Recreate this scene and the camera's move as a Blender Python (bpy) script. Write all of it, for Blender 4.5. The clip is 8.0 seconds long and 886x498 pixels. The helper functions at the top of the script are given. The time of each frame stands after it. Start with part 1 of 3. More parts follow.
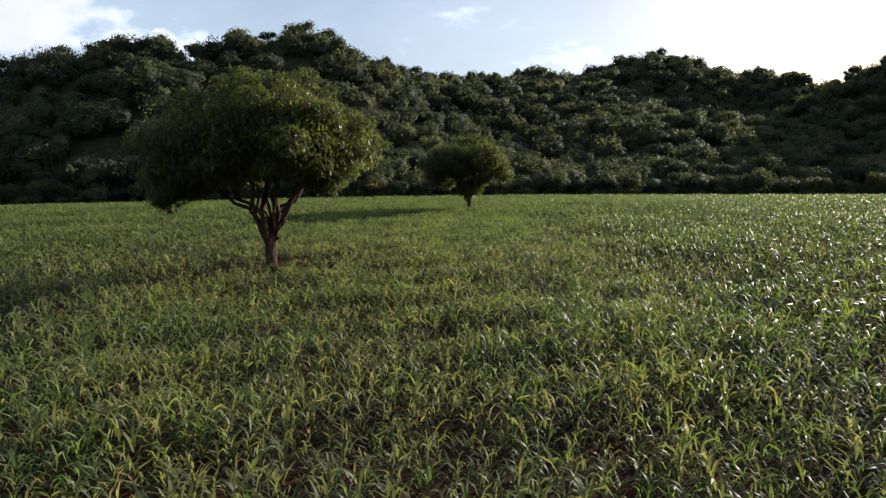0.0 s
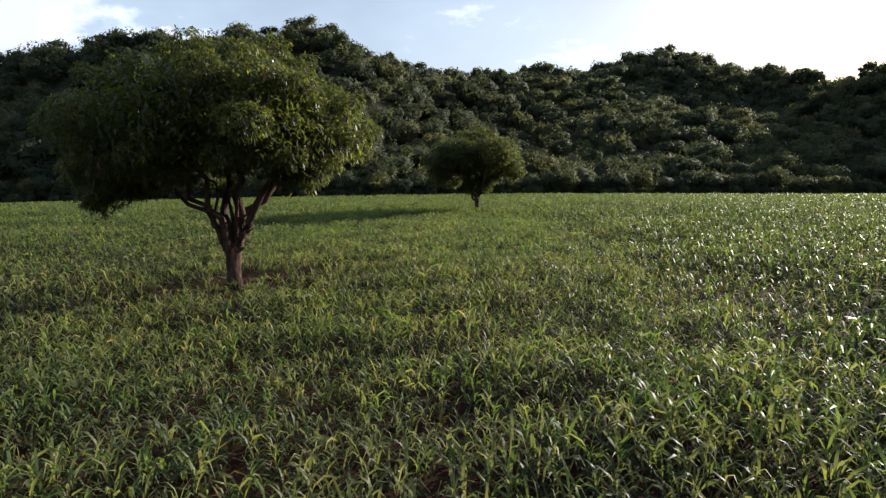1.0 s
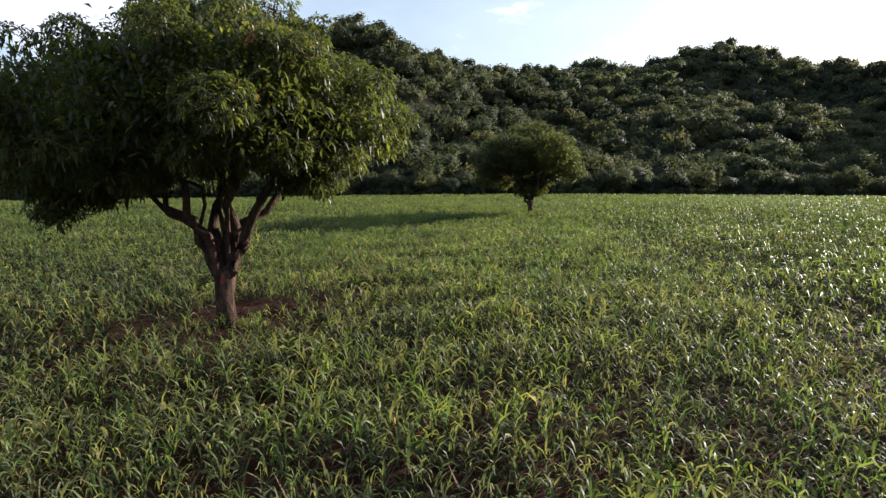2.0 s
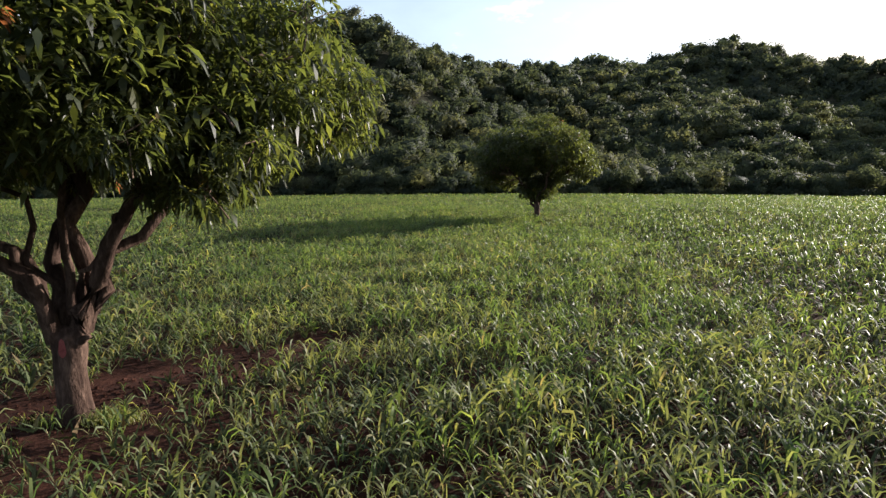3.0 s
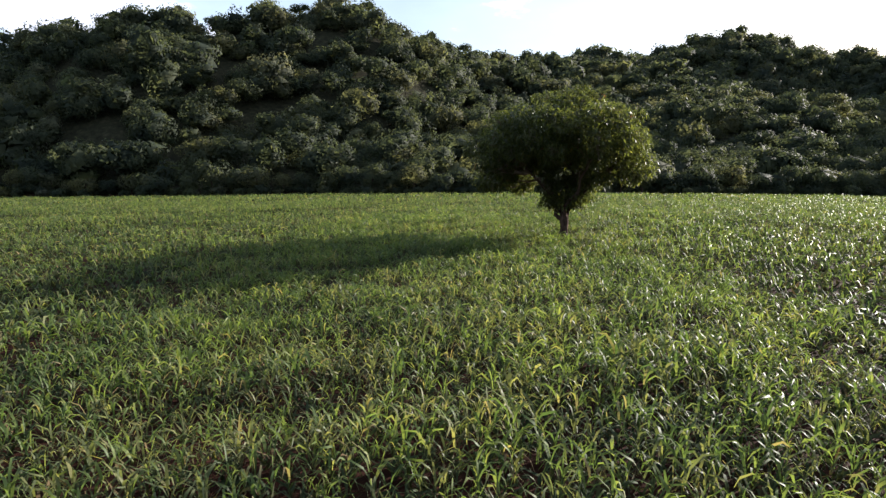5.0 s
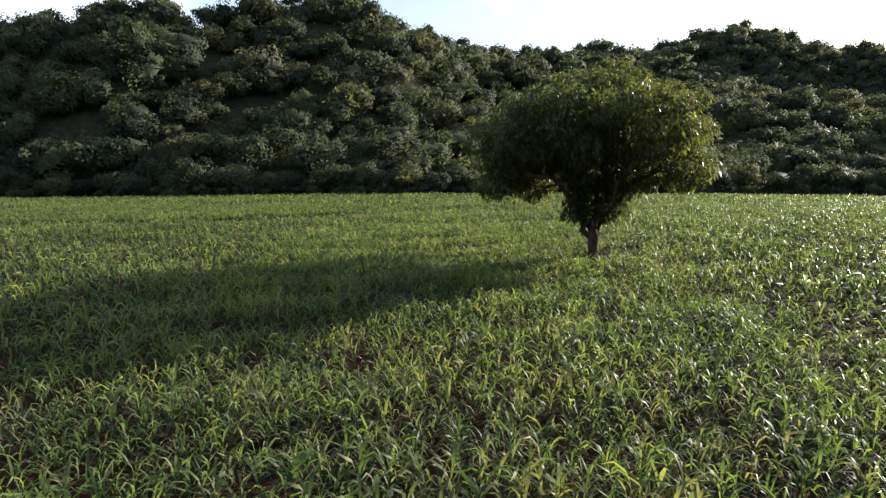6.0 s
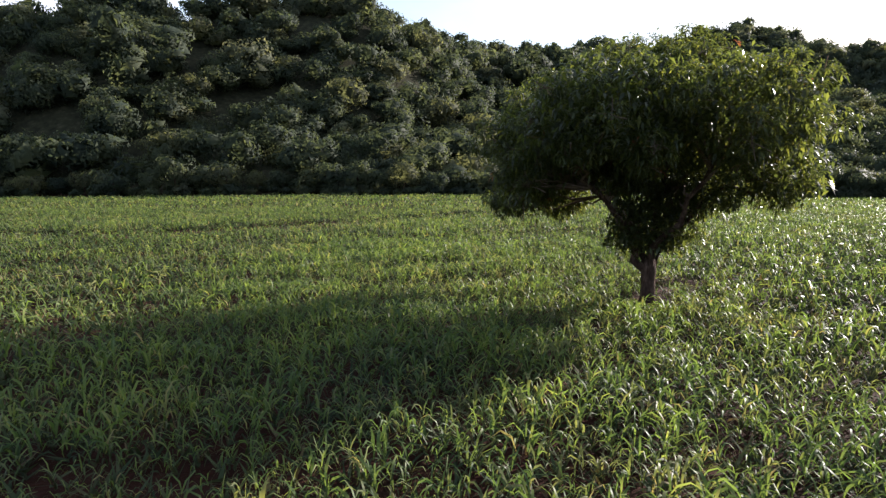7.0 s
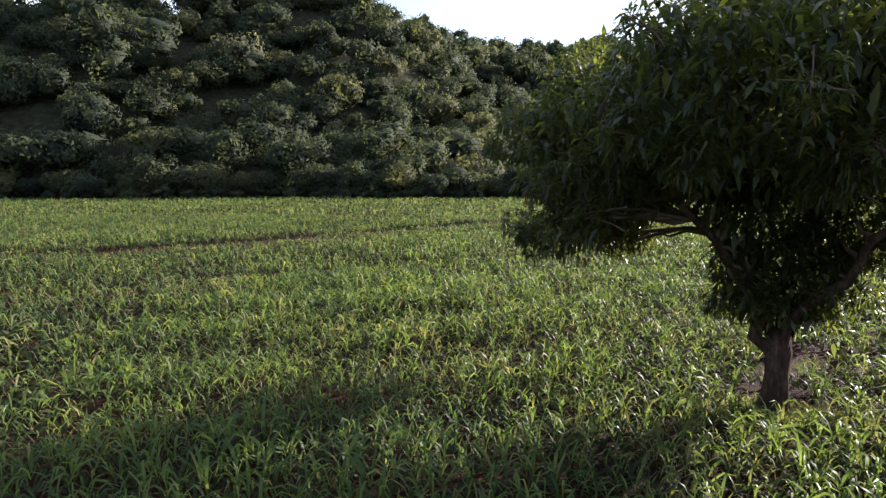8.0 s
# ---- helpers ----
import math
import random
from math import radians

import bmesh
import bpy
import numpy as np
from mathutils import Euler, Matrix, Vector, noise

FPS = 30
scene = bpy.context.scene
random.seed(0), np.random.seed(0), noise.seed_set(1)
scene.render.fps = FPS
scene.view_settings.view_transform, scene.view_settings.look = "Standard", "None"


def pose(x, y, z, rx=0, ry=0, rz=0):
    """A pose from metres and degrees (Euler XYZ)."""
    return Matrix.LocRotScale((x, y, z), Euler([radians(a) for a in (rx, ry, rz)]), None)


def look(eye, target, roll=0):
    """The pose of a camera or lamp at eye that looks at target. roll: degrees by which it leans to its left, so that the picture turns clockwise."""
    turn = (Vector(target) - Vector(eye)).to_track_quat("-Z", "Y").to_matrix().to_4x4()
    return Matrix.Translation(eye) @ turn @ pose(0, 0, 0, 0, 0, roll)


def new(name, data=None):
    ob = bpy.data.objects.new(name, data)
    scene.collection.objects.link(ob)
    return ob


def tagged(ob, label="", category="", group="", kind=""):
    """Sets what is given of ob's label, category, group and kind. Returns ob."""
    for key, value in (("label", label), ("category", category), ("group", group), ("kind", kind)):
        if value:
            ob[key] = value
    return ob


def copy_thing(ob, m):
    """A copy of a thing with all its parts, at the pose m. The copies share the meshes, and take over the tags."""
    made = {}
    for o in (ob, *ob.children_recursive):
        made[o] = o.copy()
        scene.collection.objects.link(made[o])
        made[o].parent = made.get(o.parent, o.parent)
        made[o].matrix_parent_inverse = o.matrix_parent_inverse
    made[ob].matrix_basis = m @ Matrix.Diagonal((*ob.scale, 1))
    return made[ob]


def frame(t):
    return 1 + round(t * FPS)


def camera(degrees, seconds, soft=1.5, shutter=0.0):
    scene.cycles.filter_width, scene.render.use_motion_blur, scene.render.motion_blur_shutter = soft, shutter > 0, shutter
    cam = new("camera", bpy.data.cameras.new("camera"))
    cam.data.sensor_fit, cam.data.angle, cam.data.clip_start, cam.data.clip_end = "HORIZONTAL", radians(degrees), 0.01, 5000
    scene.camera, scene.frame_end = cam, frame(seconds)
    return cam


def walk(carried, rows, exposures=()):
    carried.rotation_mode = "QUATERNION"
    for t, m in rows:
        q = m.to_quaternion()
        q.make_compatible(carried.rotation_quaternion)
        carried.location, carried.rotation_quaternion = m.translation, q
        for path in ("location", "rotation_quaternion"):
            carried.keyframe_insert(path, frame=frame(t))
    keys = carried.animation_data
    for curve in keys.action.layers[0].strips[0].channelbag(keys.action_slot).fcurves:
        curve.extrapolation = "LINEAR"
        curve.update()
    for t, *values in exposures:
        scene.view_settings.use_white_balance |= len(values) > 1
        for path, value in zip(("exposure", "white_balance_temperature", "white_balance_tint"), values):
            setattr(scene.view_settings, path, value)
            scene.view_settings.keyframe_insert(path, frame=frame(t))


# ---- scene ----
cam = camera(73.0, 8.0, soft=1.4)
PATH = [
    (0, (0.118, -0.259, 3.915), (0.2, 1.722, 3.659), -0.7),
    (0.5, (0.209, 1.956, 3.864), (0.294, 3.937, 3.605), -0.6),
    (1, (0.238, 4.609, 3.768), (0.306, 6.591, 3.507), -0.6),
    (1.1, (0.19, 5.168, 3.737), (0.246, 7.15, 3.476), -0.6),
    (1.2, (0.187, 5.745, 3.721), (0.192, 7.728, 3.461), -0.5),
    (1.35, (0.188, 6.450, 3.740), (0.128, 8.431, 3.477), -0.49),
    (1.55, (0.190, 7.391, 3.766), (0.105, 9.371, 3.503), -0.47),
    (2.3, (0.196, 10.917, 3.863), (0.111, 12.898, 3.597), -0.4),
    (2.5, (0.203, 12.081, 3.857), (0.119, 14.061, 3.59), -0.4),
    (3, (0.202, 14.992, 3.856), (0.121, 16.972, 3.586), -0.3),
    (3.5, (0.228, 18.078, 3.878), (0.151, 20.058, 3.603), -0.3),
    (4, (0.196, 21.116, 3.866), (0.123, 23.095, 3.588), -0.3),
    (4.5, (0.112, 24.15, 3.847), (0.043, 26.129, 3.565), -0.2),
    (5.8, (0.161, 32.959, 3.947), (0.092, 34.937, 3.658), -0.2),
    (6, (0.065, 34.25, 3.974), (0.003, 36.228, 3.682), -0.2),
    (6.5, (-0.061, 37.38, 4.034), (-0.118, 39.357, 3.739), -0.1),
    (7, (-0.215, 40.498, 4.109), (-0.265, 42.475, 3.812), 0.1),
    (7.5, (-0.284, 43.787, 4.221), (-0.332, 45.764, 3.923), 0.2),
    (8, (-0.401, 47.021, 4.277), (-0.446, 48.998, 3.979), 0.3),
]
walk(cam, [(t, look(eye, target, roll)) for t, eye, target, roll in PATH],
     exposures=[(0, 1.25, 6000, 16), (1.2, 1.37, 6000, 16), (2.5, 1.65, 6000, 16), (4.5, 1.77, 5950, 16), (6.5, 1.87, 5900, 17), (8, 2.07, 5850, 18)])
SUN_AZ, SUN_EL = 55.0, 18.0      # degrees clockwise from +y, degrees above the horizon

# ---------------------------------------------------------------- light
world = bpy.data.worlds.new("sky")
scene.world = world
world.use_nodes = True
wt = world.node_tree
wt.nodes.clear()


def node(tree, kind, **values):
    n = tree.nodes.new(kind)
    for key, value in values.items():
        if key in n.inputs:
            n.inputs[key].default_value = value
    return n


sky = wt.nodes.new("ShaderNodeTexSky")
sky.sky_type, sky.sun_disc = "NISHITA", False
sky.sun_elevation, sky.sun_rotation = radians(SUN_EL), radians(SUN_AZ)
sky.air_density, sky.dust_density, sky.ozone_density = 1.1, 4.0, 2.0
coord = wt.nodes.new("ShaderNodeTexCoord")
place = node(wt, "ShaderNodeMapping", Scale=(1.0, 1.0, 2.2), Location=(0.35, 0.1, 0.2))
wt.links.new(coord.outputs["Generated"], place.inputs["Vector"])
puff = node(wt, "ShaderNodeTexNoise", Scale=3.2, Detail=9.0, Roughness=0.6)
wt.links.new(place.outputs["Vector"], puff.inputs["Vector"])
edge = node(wt, "ShaderNodeMapRange")
edge.inputs["From Min"].default_value, edge.inputs["From Max"].default_value = 0.56, 0.68
wt.links.new(puff.outputs["Fac"], edge.inputs["Value"])
cover = wt.nodes.new("ShaderNodeMix")
cover.data_type = "RGBA"
wt.links.new(edge.outputs["Result"], cover.inputs["Factor"])
wt.links.new(sky.outputs["Color"], cover.inputs["A"])
cover.inputs["B"].default_value = (11.5, 11.8, 12.4, 1)
veil = node(wt, "ShaderNodeTexNoise", Scale=1.6, Detail=6.0, Roughness=0.55)
wt.links.new(place.outputs["Vector"], veil.inputs["Vector"])
thin_cloud = node(wt, "ShaderNodeMapRange")
thin_cloud.inputs["From Min"].default_value, thin_cloud.inputs["From Max"].default_value = 0.38, 0.72
thin_cloud.inputs["To Min"].default_value, thin_cloud.inputs["To Max"].default_value = 0.2, 0.55
wt.links.new(veil.outputs["Fac"], thin_cloud.inputs["Value"])
wisps = wt.nodes.new("ShaderNodeMix")
wisps.data_type = "RGBA"
wt.links.new(thin_cloud.outputs["Result"], wisps.inputs["Factor"])
wt.links.new(sky.outputs["Color"], wisps.inputs["A"])
wisps.inputs["B"].default_value = (8.0, 9.6, 10.4, 1)
wt.links.new(wisps.outputs["Result"], cover.inputs["A"])


def cumulus(below, az, el, wide, seed):
    """A heaped cloud in the sky, round a bearing and a height in degrees; returns the colour with it laid over."""
    way = (math.sin(radians(az)) * math.cos(radians(el)), math.cos(radians(az)) * math.cos(radians(el)), math.sin(radians(el)))
    dot = wt.nodes.new("ShaderNodeVectorMath")
    dot.operation = "DOT_PRODUCT"
    dot.inputs[1].default_value = way
    wt.links.new(coord.outputs["Generated"], dot.inputs[0])
    body = node(wt, "ShaderNodeMapRange")
    body.inputs["From Min"].default_value, body.inputs["From Max"].default_value = math.cos(radians(wide * 1.45)), math.cos(radians(wide * 0.45))
    wt.links.new(dot.outputs["Value"], body.inputs["Value"])
    shift = node(wt, "ShaderNodeMapping", Location=(seed, seed * 0.7, 0))
    wt.links.new(coord.outputs["Generated"], shift.inputs["Vector"])
    heaps = node(wt, "ShaderNodeTexNoise", Scale=60.0 / wide, Detail=8.0, Roughness=0.55)
    wt.links.new(shift.outputs["Vector"], heaps.inputs["Vector"])
    total = wt.nodes.new("ShaderNodeMath")
    total.operation = "MULTIPLY_ADD"
    total.inputs[1].default_value = 1.3
    wt.links.new(heaps.outputs["Fac"], total.inputs[0])
    wt.links.new(body.outputs["Result"], total.inputs[2])
    rim = node(wt, "ShaderNodeMapRange")
    rim.inputs["From Min"].default_value, rim.inputs["From Max"].default_value = 1.02, 1.22
    rim.inputs["To Max"].default_value = 0.9
    wt.links.new(total.outputs["Value"], rim.inputs["Value"])
    folds = node(wt, "ShaderNodeTexNoise", Scale=110.0 / wide, Detail=5.0)
    wt.links.new(shift.outputs["Vector"], folds.inputs["Vector"])
    white = wt.nodes.new("ShaderNodeMix")
    white.data_type = "RGBA"
    white.inputs["A"].default_value, white.inputs["B"].default_value = (6.2, 6.5, 7.0, 1), (9.6, 9.7, 9.9, 1)
    wt.links.new(folds.outputs["Fac"], white.inputs["Factor"])
    lay = wt.nodes.new("ShaderNodeMix")
    lay.data_type = "RGBA"
    wt.links.new(rim.outputs["Result"], lay.inputs["Factor"])
    wt.links.new(below, lay.inputs["A"])
    wt.links.new(white.outputs["Result"], lay.inputs["B"])
    return lay.outputs["Result"]


back = node(wt, "ShaderNodeBackground", Strength=0.052)
clouded = cumulus(cover.outputs["Result"], -34.0, 16.0, 6.5, 0.4)
clouded = cumulus(clouded, -21.6, 10.9, 1.0, 1.7)
wt.links.new(clouded, back.inputs["Color"])
wout = wt.nodes.new("ShaderNodeOutputWorld")
wt.links.new(back.outputs["Background"], wout.inputs["Surface"])

lamp = bpy.data.lights.new("sun", "SUN")
lamp.energy, lamp.angle, lamp.color = 5.0, radians(0.55), (1.0, 0.90, 0.74)
sun = new("sun", lamp)
toward = Vector((math.sin(radians(SUN_AZ)) * math.cos(radians(SUN_EL)), math.cos(radians(SUN_AZ)) * math.cos(radians(SUN_EL)), math.sin(radians(SUN_EL))))
sun.matrix_world = look(toward * 100, (0, 0, 0))


# ---------------------------------------------------------------- materials
def ramp(tree, fac, stops):
    r = tree.nodes.new("ShaderNodeValToRGB")
    while len(r.color_ramp.elements) < len(stops):
        r.color_ramp.elements.new(0.5)
    for e, (p, c) in zip(r.color_ramp.elements, stops):
        e.position, e.color = p, (*c, 1)
    tree.links.new(fac, r.inputs["Fac"])
    return r.outputs["Color"]


def leaf_material(name, stops, gloss=0.4, through_light=0.4, tint=(1.1, 1.25, 0.45), patch=0.0, specular=0.5, spread=0.14):
    """Leaves: colour by leaf, patches by place, a waxy surface and light that shines through."""
    m = bpy.data.materials.new(name)
    m.use_nodes = True
    t = m.node_tree
    t.nodes.clear()
    geo = t.nodes.new("ShaderNodeNewGeometry")
    colour = ramp(t, geo.outputs["Random Per Island"], stops)
    big = node(t, "ShaderNodeTexNoise", Scale=spread, Detail=4.0)
    t.links.new(geo.outputs["Position"], big.inputs["Vector"])
    shade = ramp(t, big.outputs["Fac"], [(0.32, (1 - 0.45 * patch, 1 - 0.4 * patch, 1 - 0.3 * patch)), (0.68, (1 + 0.28 * patch, 1 + 0.2 * patch, 1.0))])
    mul = t.nodes.new("ShaderNodeMix")
    mul.data_type, mul.blend_type = "RGBA", "MULTIPLY"
    mul.inputs["Factor"].default_value = 1.0
    t.links.new(colour, mul.inputs["A"])
    t.links.new(shade, mul.inputs["B"])
    fine = node(t, "ShaderNodeTexNoise", Scale=26.0, Detail=3.0)
    t.links.new(geo.outputs["Position"], fine.inputs["Vector"])
    rough = node(t, "ShaderNodeMapRange")
    rough.inputs["To Min"].default_value, rough.inputs["To Max"].default_value = gloss - 0.1, gloss + 0.14
    t.links.new(fine.outputs["Fac"], rough.inputs["Value"])
    skin = node(t, "ShaderNodeBsdfPrincipled")
    skin.inputs["Specular IOR Level"].default_value = specular
    t.links.new(mul.outputs["Result"], skin.inputs["Base Color"])
    t.links.new(rough.outputs["Result"], skin.inputs["Roughness"])
    glow = t.nodes.new("ShaderNodeMix")
    glow.data_type, glow.blend_type = "RGBA", "MULTIPLY"
    glow.inputs["Factor"].default_value = 1.0
    glow.inputs["B"].default_value = (*tint, 1)
    t.links.new(mul.outputs["Result"], glow.inputs["A"])
    thin = t.nodes.new("ShaderNodeBsdfTranslucent")
    t.links.new(glow.outputs["Result"], thin.inputs["Color"])
    mix = t.nodes.new("ShaderNodeMixShader")
    mix.inputs["Fac"].default_value = through_light
    t.links.new(skin.outputs["BSDF"], mix.inputs[1])
    t.links.new(thin.outputs["BSDF"], mix.inputs[2])
    out = t.nodes.new("ShaderNodeOutputMaterial")
    t.links.new(mix.outputs["Shader"], out.inputs["Surface"])
    return m


def rough_material(name, stops, scale, fine, bump, rough=0.9, stretch=(1, 1, 1)):
    """Soil, bark and the like: two scales of noise and relief."""
    m = bpy.data.materials.new(name)
    m.use_nodes = True
    t = m.node_tree
    skin = t.nodes["Principled BSDF"]
    skin.inputs["Roughness"].default_value = rough
    skin.inputs["Specular IOR Level"].default_value = 0.05
    geo = t.nodes.new("ShaderNodeNewGeometry")
    place = node(t, "ShaderNodeMapping", Scale=stretch)
    t.links.new(geo.outputs["Position"], place.inputs["Vector"])
    a = node(t, "ShaderNodeTexNoise", Scale=scale, Detail=5.0)
    b = node(t, "ShaderNodeTexNoise", Scale=fine, Detail=6.0, Roughness=0.65)
    for n in (a, b):
        t.links.new(place.outputs["Vector"], n.inputs["Vector"])
    add = t.nodes.new("ShaderNodeMath")
    add.operation = "ADD"
    t.links.new(a.outputs["Fac"], add.inputs[0])
    t.links.new(b.outputs["Fac"], add.inputs[1])
    half = t.nodes.new("ShaderNodeMath")
    half.operation = "MULTIPLY"
    half.inputs[1].default_value = 0.5
    t.links.new(add.outputs["Value"], half.inputs[0])
    colour = ramp(t, half.outputs["Value"], stops)
    t.links.new(colour, skin.inputs["Base Color"])
    relief = node(t, "ShaderNodeBump", Strength=0.8, Distance=bump)
    t.links.new(b.outputs["Fac"], relief.inputs["Height"])
    t.links.new(relief.outputs["Normal"], skin.inputs["Normal"])
    return m


SOIL = rough_material("red_soil", [(0.3, (0.014, 0.006, 0.004)), (0.5, (0.027, 0.0112, 0.0074)), (0.7, (0.046, 0.019, 0.0125))], 0.7, 9.0, 0.05)
BARK = rough_material("bark", [(0.32, (0.018, 0.011, 0.009)), (0.5, (0.046, 0.029, 0.022)), (0.66, (0.115, 0.075, 0.056))], 5.0, 18.0, 0.07, stretch=(1, 1, 0.35))
SCAR = rough_material("scarred_bark", [(0.3, (0.12, 0.03, 0.028)), (0.7, (0.26, 0.085, 0.075))], 9.0, 40.0, 0.01)
TWIG = rough_material("twig_bark", [(0.3, (0.05, 0.035, 0.025)), (0.7, (0.15, 0.11, 0.08))], 4.0, 20.0, 0.008)
CROP = leaf_material("crop_leaf", [(0.0, (0.05, 0.078, 0.03)), (0.4, (0.072, 0.104, 0.036)), (0.8, (0.102, 0.132, 0.044)), (0.97, (0.14, 0.156, 0.056)), (1.0, (0.19, 0.15, 0.08))],
                     gloss=0.46, through_light=0.44, tint=(1.8, 1.85, 0.9), patch=0.8, specular=0.09, spread=0.35)
PALE_CROP = leaf_material("crop_yellowing_leaf", [(0.0, (0.066, 0.082, 0.042)), (0.4, (0.09, 0.106, 0.05)), (0.8, (0.126, 0.136, 0.06)), (0.96, (0.15, 0.148, 0.07)), (1.0, (0.18, 0.145, 0.085))],
                          gloss=0.46, through_light=0.44, tint=(1.85, 1.8, 0.9), patch=0.8, specular=0.09, spread=0.35)
# old matte leaves, darkened further to paint in the shade between the plants
SHADED_OLD_CROP = leaf_material("crop_shaded_old_leaf", [(0.0, (0.03, 0.043, 0.022)), (0.6, (0.046, 0.06, 0.028)), (0.9, (0.07, 0.07, 0.035)), (1.0, (0.12, 0.085, 0.048))],
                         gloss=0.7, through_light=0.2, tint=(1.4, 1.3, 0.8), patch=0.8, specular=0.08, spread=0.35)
MANGO = leaf_material("broad_leaf", [(0.0, (0.02, 0.027, 0.014)), (0.5, (0.029, 0.037, 0.017)), (0.85, (0.042, 0.05, 0.02)), (0.99, (0.06, 0.064, 0.024)), (1.0, (0.065, 0.05, 0.022))],
                      gloss=0.38, through_light=0.44, tint=(4.1, 3.9, 1.4), patch=0.3, specular=0.27)
FLUSH = leaf_material("young_leaf", [(0.0, (0.12, 0.05, 0.025)), (1.0, (0.2, 0.09, 0.04))], gloss=0.36, through_light=0.5, tint=(1.9, 1.5, 1.0), specular=0.4)
FOREST = [leaf_material("forest_leaf", [(0.0, (0.04, 0.049, 0.034)), (0.5, (0.05, 0.061, 0.04)), (1.0, (0.066, 0.076, 0.047))],
                        gloss=0.7, through_light=0.44, tint=(2.15, 2.1, 1.2), patch=0.8, specular=0.06),
          leaf_material("dark_forest_leaf", [(0.0, (0.026, 0.035, 0.027)), (0.5, (0.034, 0.045, 0.032)), (1.0, (0.047, 0.057, 0.037))],
                        gloss=0.65, through_light=0.42, tint=(2.2, 2.1, 1.2), patch=0.8, specular=0.07),
          leaf_material("olive_forest_leaf", [(0.0, (0.048, 0.053, 0.034)), (0.5, (0.062, 0.067, 0.041)), (1.0, (0.082, 0.086, 0.05))],
                        gloss=0.7, through_light=0.46, tint=(2.1, 2.05, 1.15), patch=0.8, specular=0.06),
          leaf_material("pale_forest_leaf", [(0.0, (0.058, 0.066, 0.048)), (0.5, (0.074, 0.083, 0.059)), (1.0, (0.095, 0.102, 0.07))],
                        gloss=0.7, through_light=0.44, tint=(2.2, 2.05, 1.25), patch=0.8, specular=0.06)]
GRASS = leaf_material("dry_grass", [(0.0, (0.12, 0.15, 0.04)), (0.6, (0.22, 0.22, 0.07)), (1.0, (0.32, 0.26, 0.11))], gloss=0.5, through_light=0.4)


# ---------------------------------------------------------------- mesh tools
def array_mesh(name, verts, tris, material, smooth=True):
    """A triangle mesh from numpy arrays."""
    me = bpy.data.meshes.new(name)
    verts = np.ascontiguousarray(verts, dtype=np.float32).reshape(-1, 3)
    tris = np.ascontiguousarray(tris, dtype=np.int32).reshape(-1, 3)
    me.vertices.add(len(verts))
    me.vertices.foreach_set("co", verts.ravel())
    me.loops.add(tris.size)
    me.loops.foreach_set("vertex_index", tris.ravel())
    me.polygons.add(len(tris))
    me.polygons.foreach_set("loop_start", np.arange(0, tris.size, 3, dtype=np.int32))
    me.polygons.foreach_set("use_smooth", np.full(len(tris), smooth))
    me.update(calc_edges=True)
    me.materials.append(material)
    return me


def part(name, me, parent=None, label=""):
    ob = new(name, me)
    if parent:
        ob.parent = parent
    if label:
        ob["label"] = label
    return ob


def joined(sets):
    at, vs, ts = 0, [], []
    for V, T in sets:
        vs.append(V)
        ts.append(T + at)
        at += len(V)
    return np.concatenate(vs), np.concatenate(ts)


rng = np.random.default_rng(7)


def wave(x, y, size, seed):
    """Smooth noise of about -1 to 1 over the plan, with patches of about that size."""
    r = np.random.default_rng(seed)
    total = 0
    for k in range(7):
        a, p, f = r.uniform(0, 6.283), r.uniform(0, 6.283), r.uniform(0.6, 1.7) * 3.1 / size
        total = total + np.sin((x * np.cos(a) + y * np.sin(a)) * f + p)
    return total / 3.2


# ---------------------------------------------------------------- ground and hills
MOUNDS = [(-47, 243, 43, 40, 53), (-101, 211, 46, 36, 44), (-210, 190, 53, 50, 38), (-5, 283, 46, 38, 43), (56, 327, 62, 55, 51),
          (145, 366, 67, 55, 69), (195, 327, 12, 50, 46), (227, 248, 54, 47, 53), (100, 250, 55, 40, 24), (-20, 190, 35, 30, 5)]


TREE_A = (-5.65, 23.3)      # beside the path
TREE_B = (5.05, 56.9)      # ahead


def hill(x, y):
    total = 0
    for cx, cy, sx, sy, h in MOUNDS:
        total = total + (h * np.exp(-0.5 * (((x - cx) / sx) ** 2 + ((y - cy) / sy) ** 2))) ** 3
    return np.cbrt(total)


def field_edge(x):
    """Where the crop ends, towards the hills."""
    return 139 + 10 / (1 + np.exp(-(x - 30) / 12.0)) + 1.2 * np.sin(x * 0.13) + 0.8 * np.sin(x * 0.37 + 1)


def terrain(x, y):
    x, y = np.asarray(x, float), np.asarray(y, float)
    fall = np.clip(y - 60, 0, 90)
    flat = -0.028 * np.where(fall < 12, fall * fall / 24, fall - 6)
    flat = flat - 0.010 * np.clip(-x - 20, 0, 80) * np.clip((y - 60) / 70, 0, 1) - 0.014 * np.clip(x - 22, 0, 120) * np.clip((y - 40) / 90, 0, 1)
    bumps = 0.05 * wave(x, y, 9, 3) * np.clip(np.hypot(x, y - 40) / 12 - 0.2, 0, 1)
    near = np.clip((y - 139 - 8 / (1 + np.exp(-(x - 30) / 12.0))) / 22, 0, 1)
    bumps = bumps + 0.2 * np.exp(-((x - TREE_A[0]) ** 2 + (y - TREE_A[1]) ** 2) / 14.0)
    return flat + bumps + hill(x, y) * near * near * (3 - 2 * near) + np.where(y > 150, 0.8 * wave(x, y, 24, 5), 0) * near


